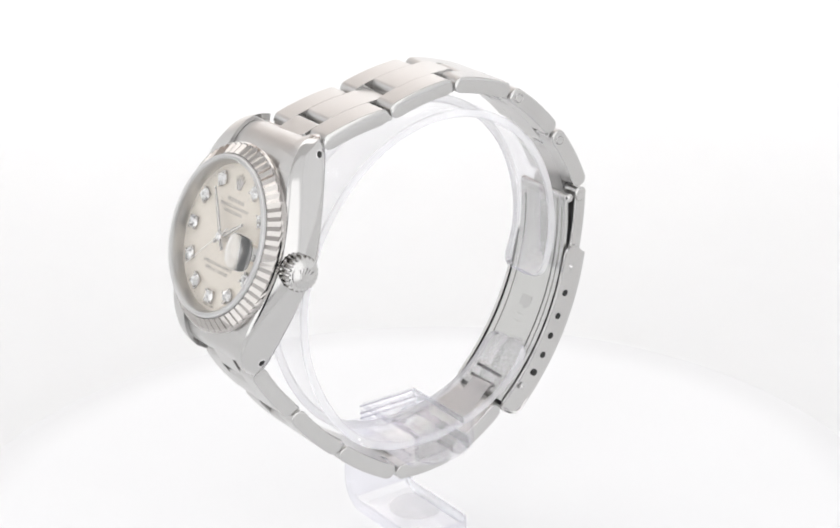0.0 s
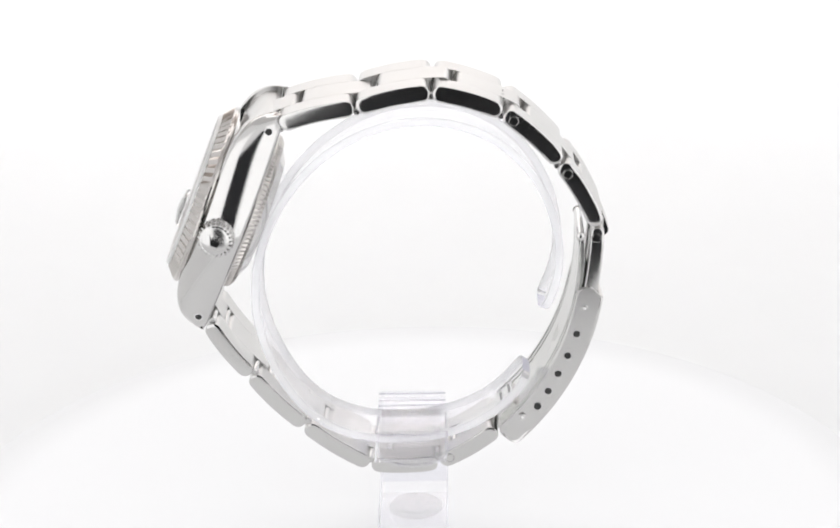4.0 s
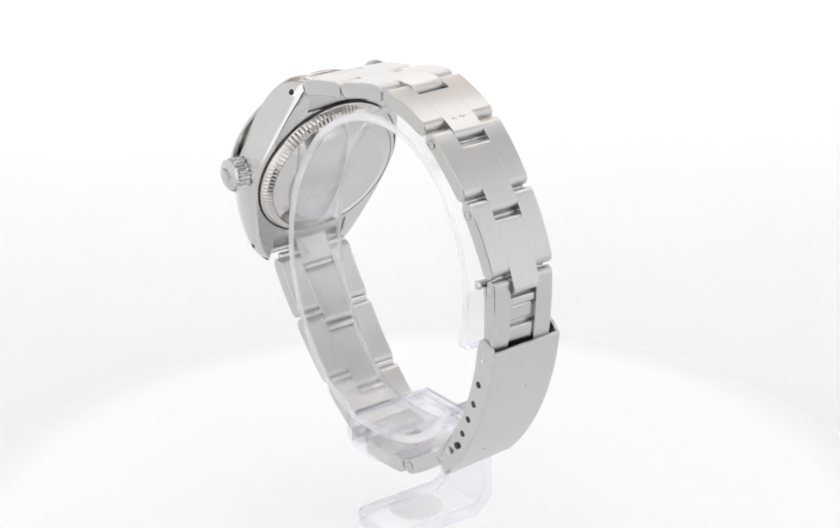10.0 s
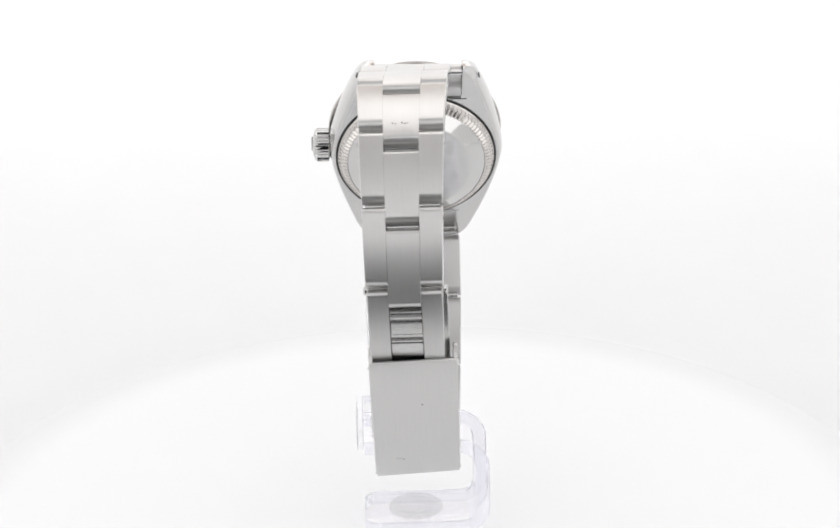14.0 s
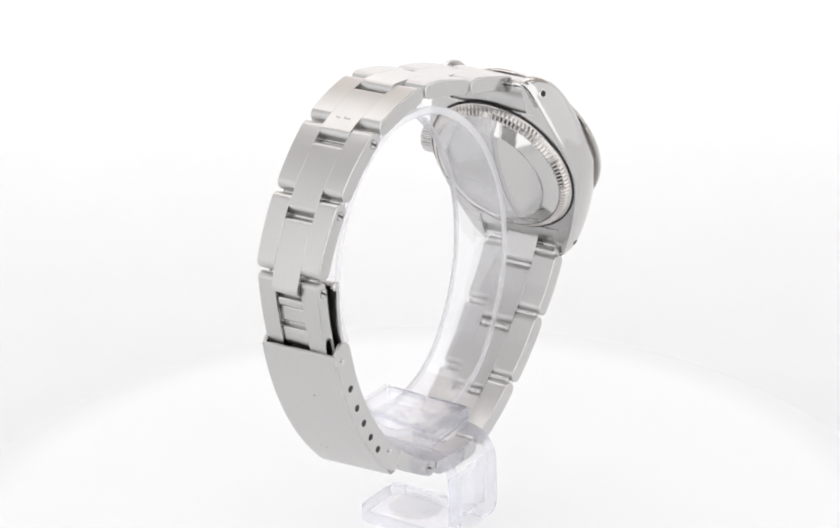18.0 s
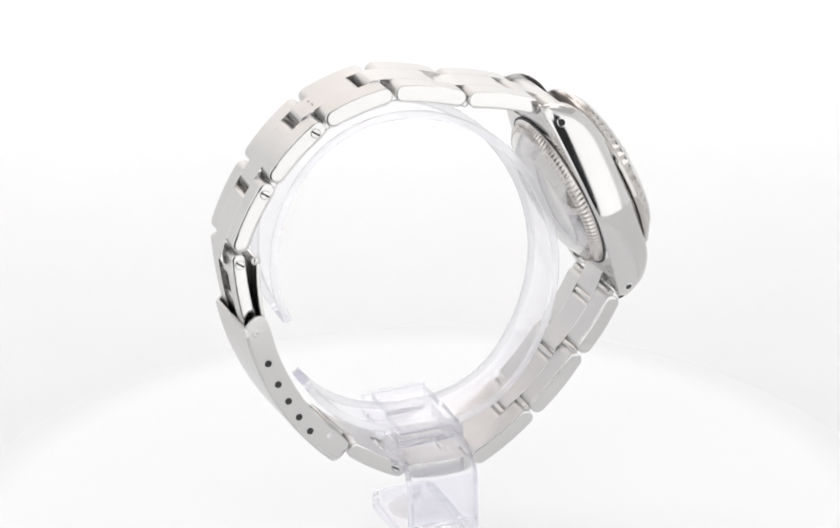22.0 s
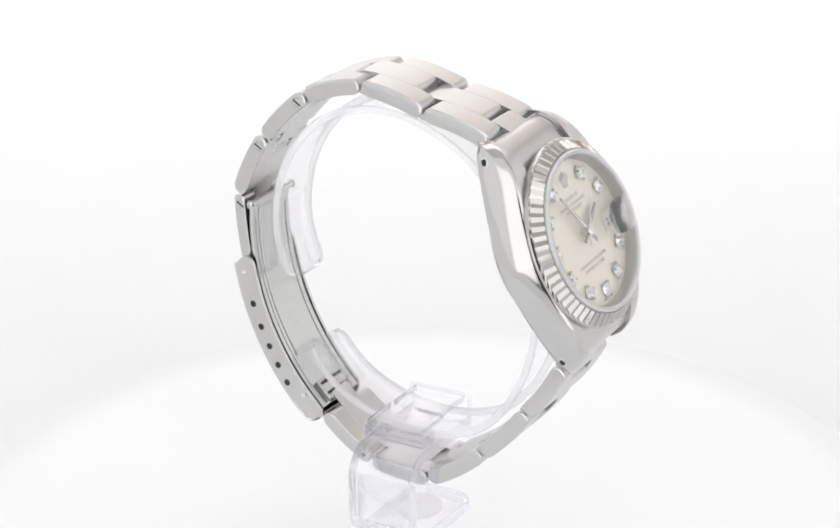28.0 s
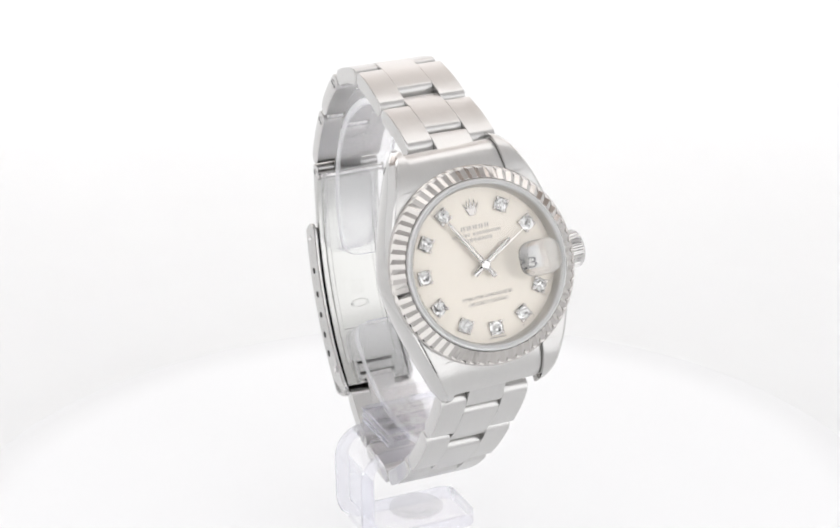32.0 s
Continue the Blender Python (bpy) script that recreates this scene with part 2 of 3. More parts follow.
# ---- the acrylic stand ----
def ring_point(a):
    """The middle line of the ring, an upright oval, by its angle in degrees."""
    q = radians(a - 62)
    r = 23.9 * 20.6 / math.hypot(20.6 * math.cos(q), 23.9 * math.sin(q))
    ease = lambda lo, hi: (lambda f: f * f * (3 - 2 * f))(min(max((a - lo) / (hi - lo), 0), 1))
    sag = 1.65 * ease(203, 242) + 1.7 * ease(262, 312)
    return r * math.cos(radians(a)) - 0.3, r * math.sin(radians(a)) - 122.5 - sag


def acrylic_stand():
    stand = new("watch_stand")
    # one bent sheet: foot, upright and arm; the foot's end has rounded corners
    bend = [(9.7 - 3 * (1 - math.sin(radians(a))), -162.4 + 3 * (1 - math.cos(radians(a)))) for a in range(0, 91, 15)]
    bend2 = [(9.7 - 3.5 * (1 - math.cos(radians(a))), -149.2 - 3.5 * (1 - math.sin(radians(a)))) for a in range(0, 91, 15)]
    R = 2.0
    line = [(-7.5 + q, -162.4, R - math.sqrt(R * R - (R - q) ** 2)) for q in (0.0, 0.06, 0.25, 0.6, 1.1, 1.6, 2.0)]
    line += [(y, z, 0.0) for y, z in bend + bend2 + [(-7.2, -149.2)]]
    bm = bmesh.new()
    rows, t = [], 1.05
    for i, (y, z, cut) in enumerate(line):
        p, q = line[max(i - 1, 0)], line[min(i + 1, len(line) - 1)]
        d = Vector((q[0] - p[0], q[1] - p[1])).normalized()
        x0, x1 = -5.5 + cut, 4.7 - cut
        rows.append([bm.verts.new(V(x, y - d.y * h, z + d.x * h)) for x, h in
                     ((x0, -t + 0.2), (x0, t - 0.2), (x0 + 0.2, t), (x1 - 0.2, t), (x1, t - 0.2), (x1, -t + 0.2), (x1 - 0.2, -t), (x0 + 0.2, -t))])
    for r, q in zip(rows, rows[1:]):
        for k in range(8):
            bm.faces.new((r[k], r[(k + 1) % 8], q[(k + 1) % 8], q[k]))
    bm.faces.new(rows[0][::-1])
    bm.faces.new(rows[-1])
    part("bent_sheet", finish(bm), [acrylic_clamp, acrylic_edge, acrylic_line], stand, pick=lambda f: 1 if abs(f.normal.x) > 0.8 or f.normal.y < -0.5 and f.calc_center_median().z < 0.01 else 2 if abs(f.normal.x) > 0.2 else 0)
    # recessed round magnet seat in the foot
    at = lambda r, a, h: V(r * math.cos(a), r * math.sin(a), h)
    part("round_seat", finish(lathe([(0, -161.1), (2.5, -161.1), (2.7, -160.85), (3.6, -160.85), (3.9, -161.0), (3.9, -161.28), (0, -161.28)], at, 64)), seat_plastic, stand, "frosted round magnet seat")
    # end cheek with a bellied under edge
    belly = [(-5.0, -145.25), (5.0, -145.25), (5.0, -148.3)] + [(5.0 * math.cos(radians(a)), -148.3 - 2.3 * math.sin(radians(a))) for a in range(15, 180, 15)] + [(-5.0, -148.3)]
    part("cheek", finish(prism(belly, lambda x, z, y: V(x, y, z), -8.3, -7.3), 0.3, 3), [acrylic_clamp, acrylic_line], stand, "bellied clear end of the arm", pick=lambda f: 1 if 0.2 < abs(f.normal.y) < 0.95 else 0)
    # plate over the ring, and the block beside it
    put = lambda y, z, x: V(x, y, z)
    for name, y0, y1, z0, z1, w in (("clamp_plate", -0.6, 6.1, -146.15, -145.25, 4.45), ("clamp_plate", -7.25, -0.75, -146.1, -144.95, 4.1), ("clamp_block", 2.8, 6.1, -148.1, -146.2, 4.9)):
        bm = prism([(y0, z0), (y1, z0), (y1, z1), (y0, z1)], put, -w - 0.3, w - 0.3)
        part(name, finish(bm, 0.15), [acrylic_clamp, acrylic_edge, acrylic_line], stand, pick=lambda f: 1 if abs(f.normal.x) > 0.95 else 2 if max(abs(q) for q in f.normal) < 0.95 else 0)
    # ridges across the clamp's open side
    for z in (-145.75, -146.9, -147.7):
        bm = prism([(6.1, z - 0.16), (6.32, z - 0.1), (6.32, z + 0.1), (6.1, z + 0.16)], put, -5.2, 4.6)
        part("clamp_rib", finish(bm, 0.05, 1), acrylic_line, stand)
    # open ring that carries the bracelet
    bm = bmesh.new()
    # up and over, to the lower gap, with finer steps at both ends
    near = [0.0, 0.25, 0.7, 1.3, 2.1, 3.2, 4.6, 6.2]
    angles = [-15 + q for q in near] + [-5 + 3 * k for k in range(0, 108)] + [324.3 - q for q in near[::-1]]
    rows = []
    for a in angles:
        x, z = ring_point(a)
        x2, z2 = ring_point(a + 0.5)
        d = Vector((x2 - x, z2 - z)).normalized()
        nx, nz = d.y, -d.x
        if a < 10:                # the free end curls inwards
            s = (10 - a) / 25
            x, z = x - 1.0 * s * s, z
        # full width in the middle, rounded corners at the ends
        e = min(a - angles[0], angles[-1] - a) * 0.4
        w = 4.4 - (2.3 - math.sqrt(max(2.3 ** 2 - (2.3 - e) ** 2, 0)) if e < 2.3 else 0)
        t, inward = 0.62, 0.2
        rows.append([bm.verts.new(V(x + nx * (t * p - inward), -1.7 + w * q, z + nz * (t * p - inward))) for p, q in
                     ((1, -0.95), (0.65, -1), (-0.65, -1), (-1, -0.95), (-1, 0.95), (-0.65, 1), (0.65, 1), (1, 0.95))])
    for r, s in zip(rows, rows[1:]):
        for k in range(8):
            bm.faces.new((r[k], r[(k + 1) % 8], s[(k + 1) % 8], s[k]))
    bm.faces.new(rows[0][::-1])
    bm.faces.new(rows[-1])
    part("ring", finish(bm), [acrylic, ring_edge, acrylic_end, acrylic_line], stand, "open clear ring with milky edges", pick=lambda f: 2 if len(f.verts) > 6 else 1 if abs(f.normal.y) > 0.6 else 3 if abs(f.normal.y) > 0.2 else 0)
    for ob in stand.children:
        ob.visible_shadow = False
    return tagged(stand, "clear acrylic watch stand with an open ring", "display stand")


stand = acrylic_stand()


# ---- the watch ----
watch = new("wristwatch")
tagged(watch, "polished and brushed steel wristwatch with fluted bezel on a clear stand", "watch")

# joints of the bracelet from the upper lugs over the top to the clasp, then from the clasp to the lower lugs
TOP = [(-17.1, -99.9), (-6.6, -97.5), (3.7, -95.4), (13.3, -98.4), (21.0, -105.8), (26.1, -115.2), (25.4, -124.8)]
LOW = [(12.0, -146.4), (3.6, -151.7), (-6.3, -151.9), (-15.4, -145.5), (-22.7, -137.4), (-28.3, -129.3)]
TOP_HALF = [6.3, 6.28, 6.08, 5.65, 5.28, 5.05, 4.9]
LOW_HALF = [5.05, 5.3, 5.6, 5.95, 6.25, 6.3]


def arc_frame(a, b, sag):
    """A map (s, n) -> x, z along the bowed line from a to b; s in mm from a, n outwards."""
    a, b = Vector(a), Vector(b)
    c = (b - a).length
    d = (b - a) / c
    out = Vector((-d.y, d.x))
    if out.dot((a + b) / 2 - Vector((0, -122))) < 0:
        out = -out
    r = c * c / (8 * sag) + sag / 2
    mid = (a + b) / 2 - out * (r - sag)

    def at(s, n):
        ang = (s - c / 2) / r
        return mid + (out * math.cos(ang) + d * math.sin(ang)) * (r + n)
    return at, c


def slab(s0, s1, up, down, round0, round1):
    """Side profile of a link piece: long, with round ends."""
    pts = []
    h, m = (up + down) / 2, (up - down) / 2
    n = 8
    for k in range(n + 1):
        a = math.pi / 2 + math.pi * k / n
        pts.append((s0 + round0 + round0 * math.cos(a), m + h * math.sin(a)))
    steps = 5
    for k in range(1, steps):
        pts.append((s0 + round0 + (s1 - round1 - s0 - round0) * k / steps, -down))
    for k in range(n + 1):
        a = -math.pi / 2 + math.pi * k / n
        pts.append((s1 - round1 + round1 * math.cos(a), m + h * math.sin(a)))
    for k in range(1, steps):
        pts.append((s1 - round1 - (s1 - round1 - s0 - round0) * k / steps, up))
    return pts


def link_piece(at, s0, s1, y0a, y0b, y1a, y1b, up=1.2, down=1.1, ends=0.85, outer=0, edge=0.025):
    """One piece of a link; its two sides run from y0a to y0b and from y1a to y1b along it.
    outer: the side (-1, 1, or 2 for both) that is bellied and softly rounded."""
    bellied = [(0.0, -0.09), (0.04, -0.035), (0.13, 0.0), (0.4, 0.02), (0.7, 0.032), (0.95, 0.036)]
    plain = [(0.0, -edge), (edge, 0.0)]
    bm = bmesh.new()

    def loop(high, inset, push):
        pts = []
        for p, q in slab(s0 + inset, s1 - inset, up - inset, down - inset, max(ends - inset, 0.08), max(ends - inset, 0.08)):
            f = (p - s0) / (s1 - s0)
            x, z = at(p, q)
            y = (y1a + (y1b - y1a) * f + push) if high else (y0a + (y0b - y0a) * f - push)
            pts.append(bm.verts.new(V(x, y + lean(x, z), z)))
        return pts
    low = [loop(False, *r) for r in (bellied if outer in (-1, 2) else plain)]
    high = [loop(True, *r) for r in (bellied if outer in (1, 2) else plain)]
    rings = low[::-1] + high
    for a, b in zip(rings, rings[1:]):
        for k in range(len(a)):
            bm.faces.new((a[k], a[(k + 1) % len(a)], b[(k + 1) % len(b)], b[k]))
    bm.faces.new(rings[0][::-1])
    bm.faces.new(rings[-1])
    return finish(bm)


def side_is_polished(f):
    return 1 if abs(f.normal.y) > 0.5 else 0


def rod(x, z, r, w0, w1):
    """A round bar across the bracelet, with eased ends."""
    bm = bmesh.new()
    prev = None
    for w, q in ((w0, 0.7 * r), (w0 + 0.12, r), (w1 - 0.12, r), (w1, 0.7 * r)):
        ring = [bm.verts.new(V(x + q * math.cos(k * math.pi / 8), w + lean(x, z), z + q * math.sin(k * math.pi / 8))) for k in range(16)]
        if prev:
            for k in range(16):
                bm.faces.new((prev[k], prev[(k + 1) % 16], ring[(k + 1) % 16], ring[k]))
        else:
            bm.faces.new(ring)
        prev = ring
    bm.faces.new(prev)
    return finish(bm)


def bracelet(joints, halves, forward, screws=()):
    count = len(joints) - 1
    for i in range(count):
        at, c = arc_frame(joints[i], joints[i + 1], 0.42)
        h0, h1 = halves[i], halves[i + 1]
        m0, m1 = h0 * 0.415, h1 * 0.415
        shift = 0.27 * c * (1 if forward else -1)
        bm = link_piece(at, 0.3 + shift, c - 0.3 + shift, -m0, -m1, m0, m1)
        centre = part("bracelet_link", bm, [brushed_steel, polished_steel], watch, pick=side_is_polished)
        for sgn in (-1, 1):
            lo, hi = sorted((sgn * (m0 + 0.02), sgn * h0))
            lo2, hi2 = sorted((sgn * (m1 + 0.02), sgn * h1))
            bm = link_piece(at, 0.17, c - 0.17, lo, lo2, hi, hi2, ends=1.15, outer=sgn)
            part("side_piece", bm, [brushed_steel, side_steel], centre, pick=side_is_polished)
        # the knuckles and pins that show in the gaps
        px, pz = at(shift if forward else c + shift, -0.5)
        part("knuckle", rod(px, pz, 0.55, -m0 + 0.03, m0 - 0.03), satin_steel, centre)
        px, pz = at(0.0 if forward else c, -0.5)
        hk = (h0 if forward else h1) - 0.45
        part("cross_pin", rod(px, pz, 0.55, -hk, hk), satin_steel, centre)
        if i in screws:
            for sgn in (-1, 1):
                hub = at(1.75 if forward else c - 1.75, 0.0)
                y = sgn * (h0 if forward else h1) + lean(*hub)
                screw(centre, hub[0], hub[1], y, sgn, 0.7)


def screw(parent, x, z, y, sgn, r, turn=0.6):
    """A slotted screw head let into a side face."""
    y += sgn * 0.005
    around = lambda p, a, h: V(x + p * math.cos(a), y + sgn * h, z + p * math.sin(a))
    head = part("screw_head", finish(lathe([(0, 0.06), (r * 0.76, 0.06), (r * 0.83, -0.02), (r * 0.88, -0.02), (r * 0.95, 0.06), (r, 0.05), (r * 1.03, -0.2)], around, 24)), polished_steel, parent)
    if sgn < 0:
        return head
    c, s = math.cos(turn), math.sin(turn)
    bm = box(bmesh.new(), lambda p, q, w: V(x + p * c - q * s, y + sgn * w, z + p * s + q * c), (-r * 0.85, r * 0.85), (-0.13, 0.13), (0.0, 0.068))
    part("screw_slot", bm, hole_shade, parent)
    return head


bracelet(TOP[:6], TOP_HALF[:6], True, screws=(3, 4))
bracelet(LOW, LOW_HALF, False, screws=(0,))

# small punched marks on one centre piece
mark_at, mark_c = arc_frame(TOP[2], TOP[3], 0.42)
for k, (dy, ds, tall) in enumerate(((-0.9, 0.0, 0.3), (-0.5, 0.1, 0.22), (0.35, -0.05, 0.34), (0.75, 0.08, 0.26), (1.05, 0.0, 0.2))):
    def mark_place(p, q, w):
        x, z = mark_at(mark_c - 0.5 + ds + p, 1.2 + q)
        return V(x, dy + w + lean(x, z) - 0.2, z)
    part("punch_mark", box(bmesh.new(), mark_place, (-tall / 2, tall / 2), (-0.05, 0.006), (-0.1, 0.1)), stamped_dark, watch)

# ---- clasp ----
# an arc for its outer side in the plane of the loop
CA, CB = (26.7, -125.2), (13.7, -149.05)


def clasp():
    at, c = arc_frame(CA, CB, 2.42)
    half = 5.85
    y_at = lambda s: 0.12 - 0.018 * (c / 2 - s)

    def place(s, n, w):
        x, z = at(s, n - 0.045 * w + 0.1)
        if s > c - 1.9 and abs(w) > 5:           # rounded corners at the lower end
            k = min((s - c + 1.9) / 1.9, 1.0)
            w -= math.copysign(1.3 * (1 - math.sqrt(1 - k * k)), w)
        return V(x, y_at(s) + w, z)
    # cover sheet
    steps = 16
    R = 1.7
    e = c - R
    tip = [(e + R * math.sin(radians(a)), -R * (1 - math.cos(radians(a)))) for a in (15, 30, 45, 60, 75, 90)]
    prof = [(e * k / steps, 0.0) for k in range(steps + 1)] + tip + [(c, -2.5), (c - 0.6, -2.5)]
    prof += [(e + (R - 0.6) * math.sin(radians(a)), -R + (R - 0.6) * math.cos(radians(a))) for a in (90, 60, 30)] + [(e - e * k / steps, -0.6) for k in range(steps + 1)]
    body = part("clasp", finish(prism(prof, place, -half, half), 0.3, 3), [brushed_steel, polished_steel], watch, "brushed steel folding clasp cover", pick=lambda f: 1 if abs(f.normal.y) > 0.25 else 0)
    # a drilled dot and a faint struck mark on the cover
    for ds, w, r in ((7.4, 0.95, 0.14), (19.6, -2.3, 0.2), (19.9, -1.9, 0.14), (19.4, -2.7, 0.12)):
        dot = lambda p, a, h: place(ds + p * math.cos(a), h, w + p * math.sin(a))
        part("struck_mark", finish(lathe([(0, 0.006), (r, 0.006), (r * 1.1, -0.1)], dot, 12)), stamped_dark if r < 0.15 else satin_steel, body)
    # side walls, rounded at the ends
    for sgn in (-1, 1):
        w0, w1 = sorted((sgn * half, sgn * (half - 0.55)))
        deep = 3.6
        prof = [(0.05, -0.32), (-0.25, -0.7), (-0.8, -1.3), (-1.15, -1.9), (-1.2, -2.4), (-0.9, -3.0), (-0.2, -3.45), (0.7, -deep)]
        prof += [(c * k / steps, -deep) for k in range(3, steps - 2)]
        prof += [(c - 0.05 - 1.5 * (1 - math.sin(radians(a))), -deep + 1.5 * (1 - math.cos(radians(a)))) for a in (0, 22, 45, 67, 90)]
        prof += [(p - 0.3, q - 0.32) for p, q in tip[::-1]] + [(e - e * k / steps, -0.32) for k in range(0, steps)]
        wall = part("clasp_side", finish(prism(prof, place, w0, w1), 0.15, 2), satin_steel, body)
        for k, (hx, hz) in enumerate(((23.3, -131.2), (22.05, -134.55), (20.7, -137.35), (19.3, -140.05), (17.8, -142.5))):
            near = min((c * q / 200 for q in range(200)), key=lambda q: (at(q, -1.8) - Vector((hx, hz))).length)
            y = sgn * half + y_at(near) + sgn * 0.012
            around = lambda p, a, h: V(hx + p * math.cos(a), y + sgn * h, hz + p * math.sin(a))
            part("adjust_hole", finish(lathe([(0, 0.012), (0.47, 0.012), (0.5, 0.0), (0.5, -0.2)], around, 20)), hole_shade, body)
        for hx, hz in (((24.75, -126.6), (15.05, -143.95)) if sgn > 0 else ((24.4, -127.3), (15.65, -144.2))):
            y = sgn * half + y_at(c * (0.08 if hz > -130 else 0.9))
            around = lambda p, a, h: V(hx + p * math.cos(a), y + sgn * h, hz + p * math.sin(a))
            part("spring_bar_tip", finish(lathe([(0, 0.24), (0.14, 0.21), (0.26, 0.11), (0.31, 0.01), (0.34, -0.05), (0.44, -0.05), (0.48, 0.03), (0.53, 0.02), (0.55, -0.2)], around, 24)), bright_metal, body)
    # folding blade inside: a curved strip with two long ribs, a struck emblem and two cross slots
    s0, s1 = -9.0, c - 0.9
    strip = lambda a, b, n0, n1: [(a + (b - a) * k / steps, n0) for k in range(steps + 1)] + [(b - (b - a) * k / steps, n1) for k in range(steps + 1)]
    blade = part("folding_blade", finish(prism(strip(s0, s1, -3.0, -3.55), place, -4.95, 4.95), 0.12, 2), stamped_steel, body, "stamped steel folding blade")
    part("folding_blade", finish(prism(strip(s0 + 0.5, c * 0.62, -3.5, -3.68), place, -3.3, 3.3), 0.06, 1), stamped_steel, body, "stamped steel folding blade")
    for w in (-4.0, 4.0):
        part("blade_rib", finish(prism(strip(-7.2, c - 4.6, -3.5, -3.68), place, w - 0.16, w + 0.16), 0.08, 2), stamped_steel, body)
    for k in range(5):            # struck five-pointed emblem on the strip
        w = (k - 2) * 0.62
        tall = 2.4 - 0.25 * abs(k - 2)
        part("struck_mark", finish(prism(strip(9.0, 9.0 + tall, -3.6, -3.715), place, w * 0.8 - 0.13, w * 0.8 + 0.13), 0.05, 1), stamped_steel, body)
    part("struck_mark", finish(lathe([(0.85, -3.66), (1.05, -3.715), (1.25, -3.715), (1.45, -3.66)], lambda r, a, h: place(12.9 + 0.55 * r * math.cos(a), h, 1.1 * r * math.sin(a)), 32, True)), stamped_steel, body)
    # raised hinge plate at the lower end, with two cross slots
    part("hinge_plate", finish(prism(strip(c - 4.9, c - 1.3, -3.4, -4.15), place, -3.4, 3.4), 0.15, 2), stamped_steel, body)
    for a in (c - 4.5, c - 2.6):
        part("blade_slot", finish(prism([(a, -4.0), (a + 0.5, -4.0), (a + 0.5, -4.17), (a, -4.17)], place, -2.8, 2.8)), hole_shade, body)
    # the hinge tube at the upper end of the blades
    x, z = at(-9.3, -3.15)
    bm = bmesh.new()
    prev = None
    for w, r in ((-5.55, 0.2), (-5.48, 0.45), (-5.3, 0.64), (-5.1, 0.66), (-4.92, 0.5), (-4.85, 0.55), (4.85, 0.55), (4.92, 0.5), (5.1, 0.66), (5.3, 0.64), (5.48, 0.45), (5.55, 0.2)):
        ring = [bm.verts.new(V(x + r * math.cos(k * math.pi / 8), w + lean(x, z), z + r * math.sin(k * math.pi / 8))) for k in range(16)]
        if prev:
            for k in range(16):
                bm.faces.new((prev[k], prev[(k + 1) % 16], ring[(k + 1) % 16], ring[k]))
        else:
            bm.faces.new(ring)
        prev = ring
    bm.faces.new(prev)
    part("hinge_tube", finish(bm), polished_steel, body)


clasp()


# the open end link that runs into the clasp
def clasp_link():
    at, c = arc_frame(TOP[5], (24.75, -126.6), 0.3)
    base = None
    for sgn in (-1, 1):
        lo, hi = sorted((sgn * 2.15, sgn * 4.9))
        bm = link_piece(at, 0.15, c, lo, lo, hi, hi, up=1.0, down=0.85, ends=0.75, outer=sgn)
        ob = part("clasp_link" if base is None else "side_piece", bm, [brushed_steel, side_steel], base or watch, pick=side_is_polished)
        base = base or ob
        hub = at(1.6, -0.1)
        screw(base, hub[0], hub[1], sgn * 4.9 + lean(*hub), sgn, 0.7)
    bm = link_piece(at, 2.6, c - 0.1, -2.12, -2.12, 2.12, 2.12, up=0.0, down=0.7, ends=0.3)
    part("centre_plate", bm, satin_steel, base)
    for s0, s1, n in ((3.05, 4.5, 0.72), (4.4, 6.9, 0.4), (7.5, 10.4, 0.62)):
        bm = link_piece(at, s0, s1, -2.1, -2.1, 2.1, 2.1, up=n, down=0.6, ends=0.4, edge=0.07)
        part("centre_bar", bm, satin_steel, base)


clasp_link()

# ---- the head; u points to twelve, y to nine, n out of the dial ----
HEAD = Vector((-23.94, 1.62, -113.9))
NV, UV = Vector((-0.9245, 0, 0.3812)), Vector((0.3812, 0.0, 0.9245))
YV = Vector((-0.0137, 1.0, -0.0332)).normalized()
UV = (UV - YV * UV.dot(YV)).normalized()
NV = YV.cross(UV) * (-1 if YV.cross(UV).dot(NV) < 0 else 1)


def H(y, u, n):
    p = HEAD + YV * y + UV * u + NV * n
    return V(*p)


def on_head(r, a, h):
    """Round the axis of the dial: a from twelve towards nine."""
    return H(r * math.sin(a), r * math.cos(a), h)


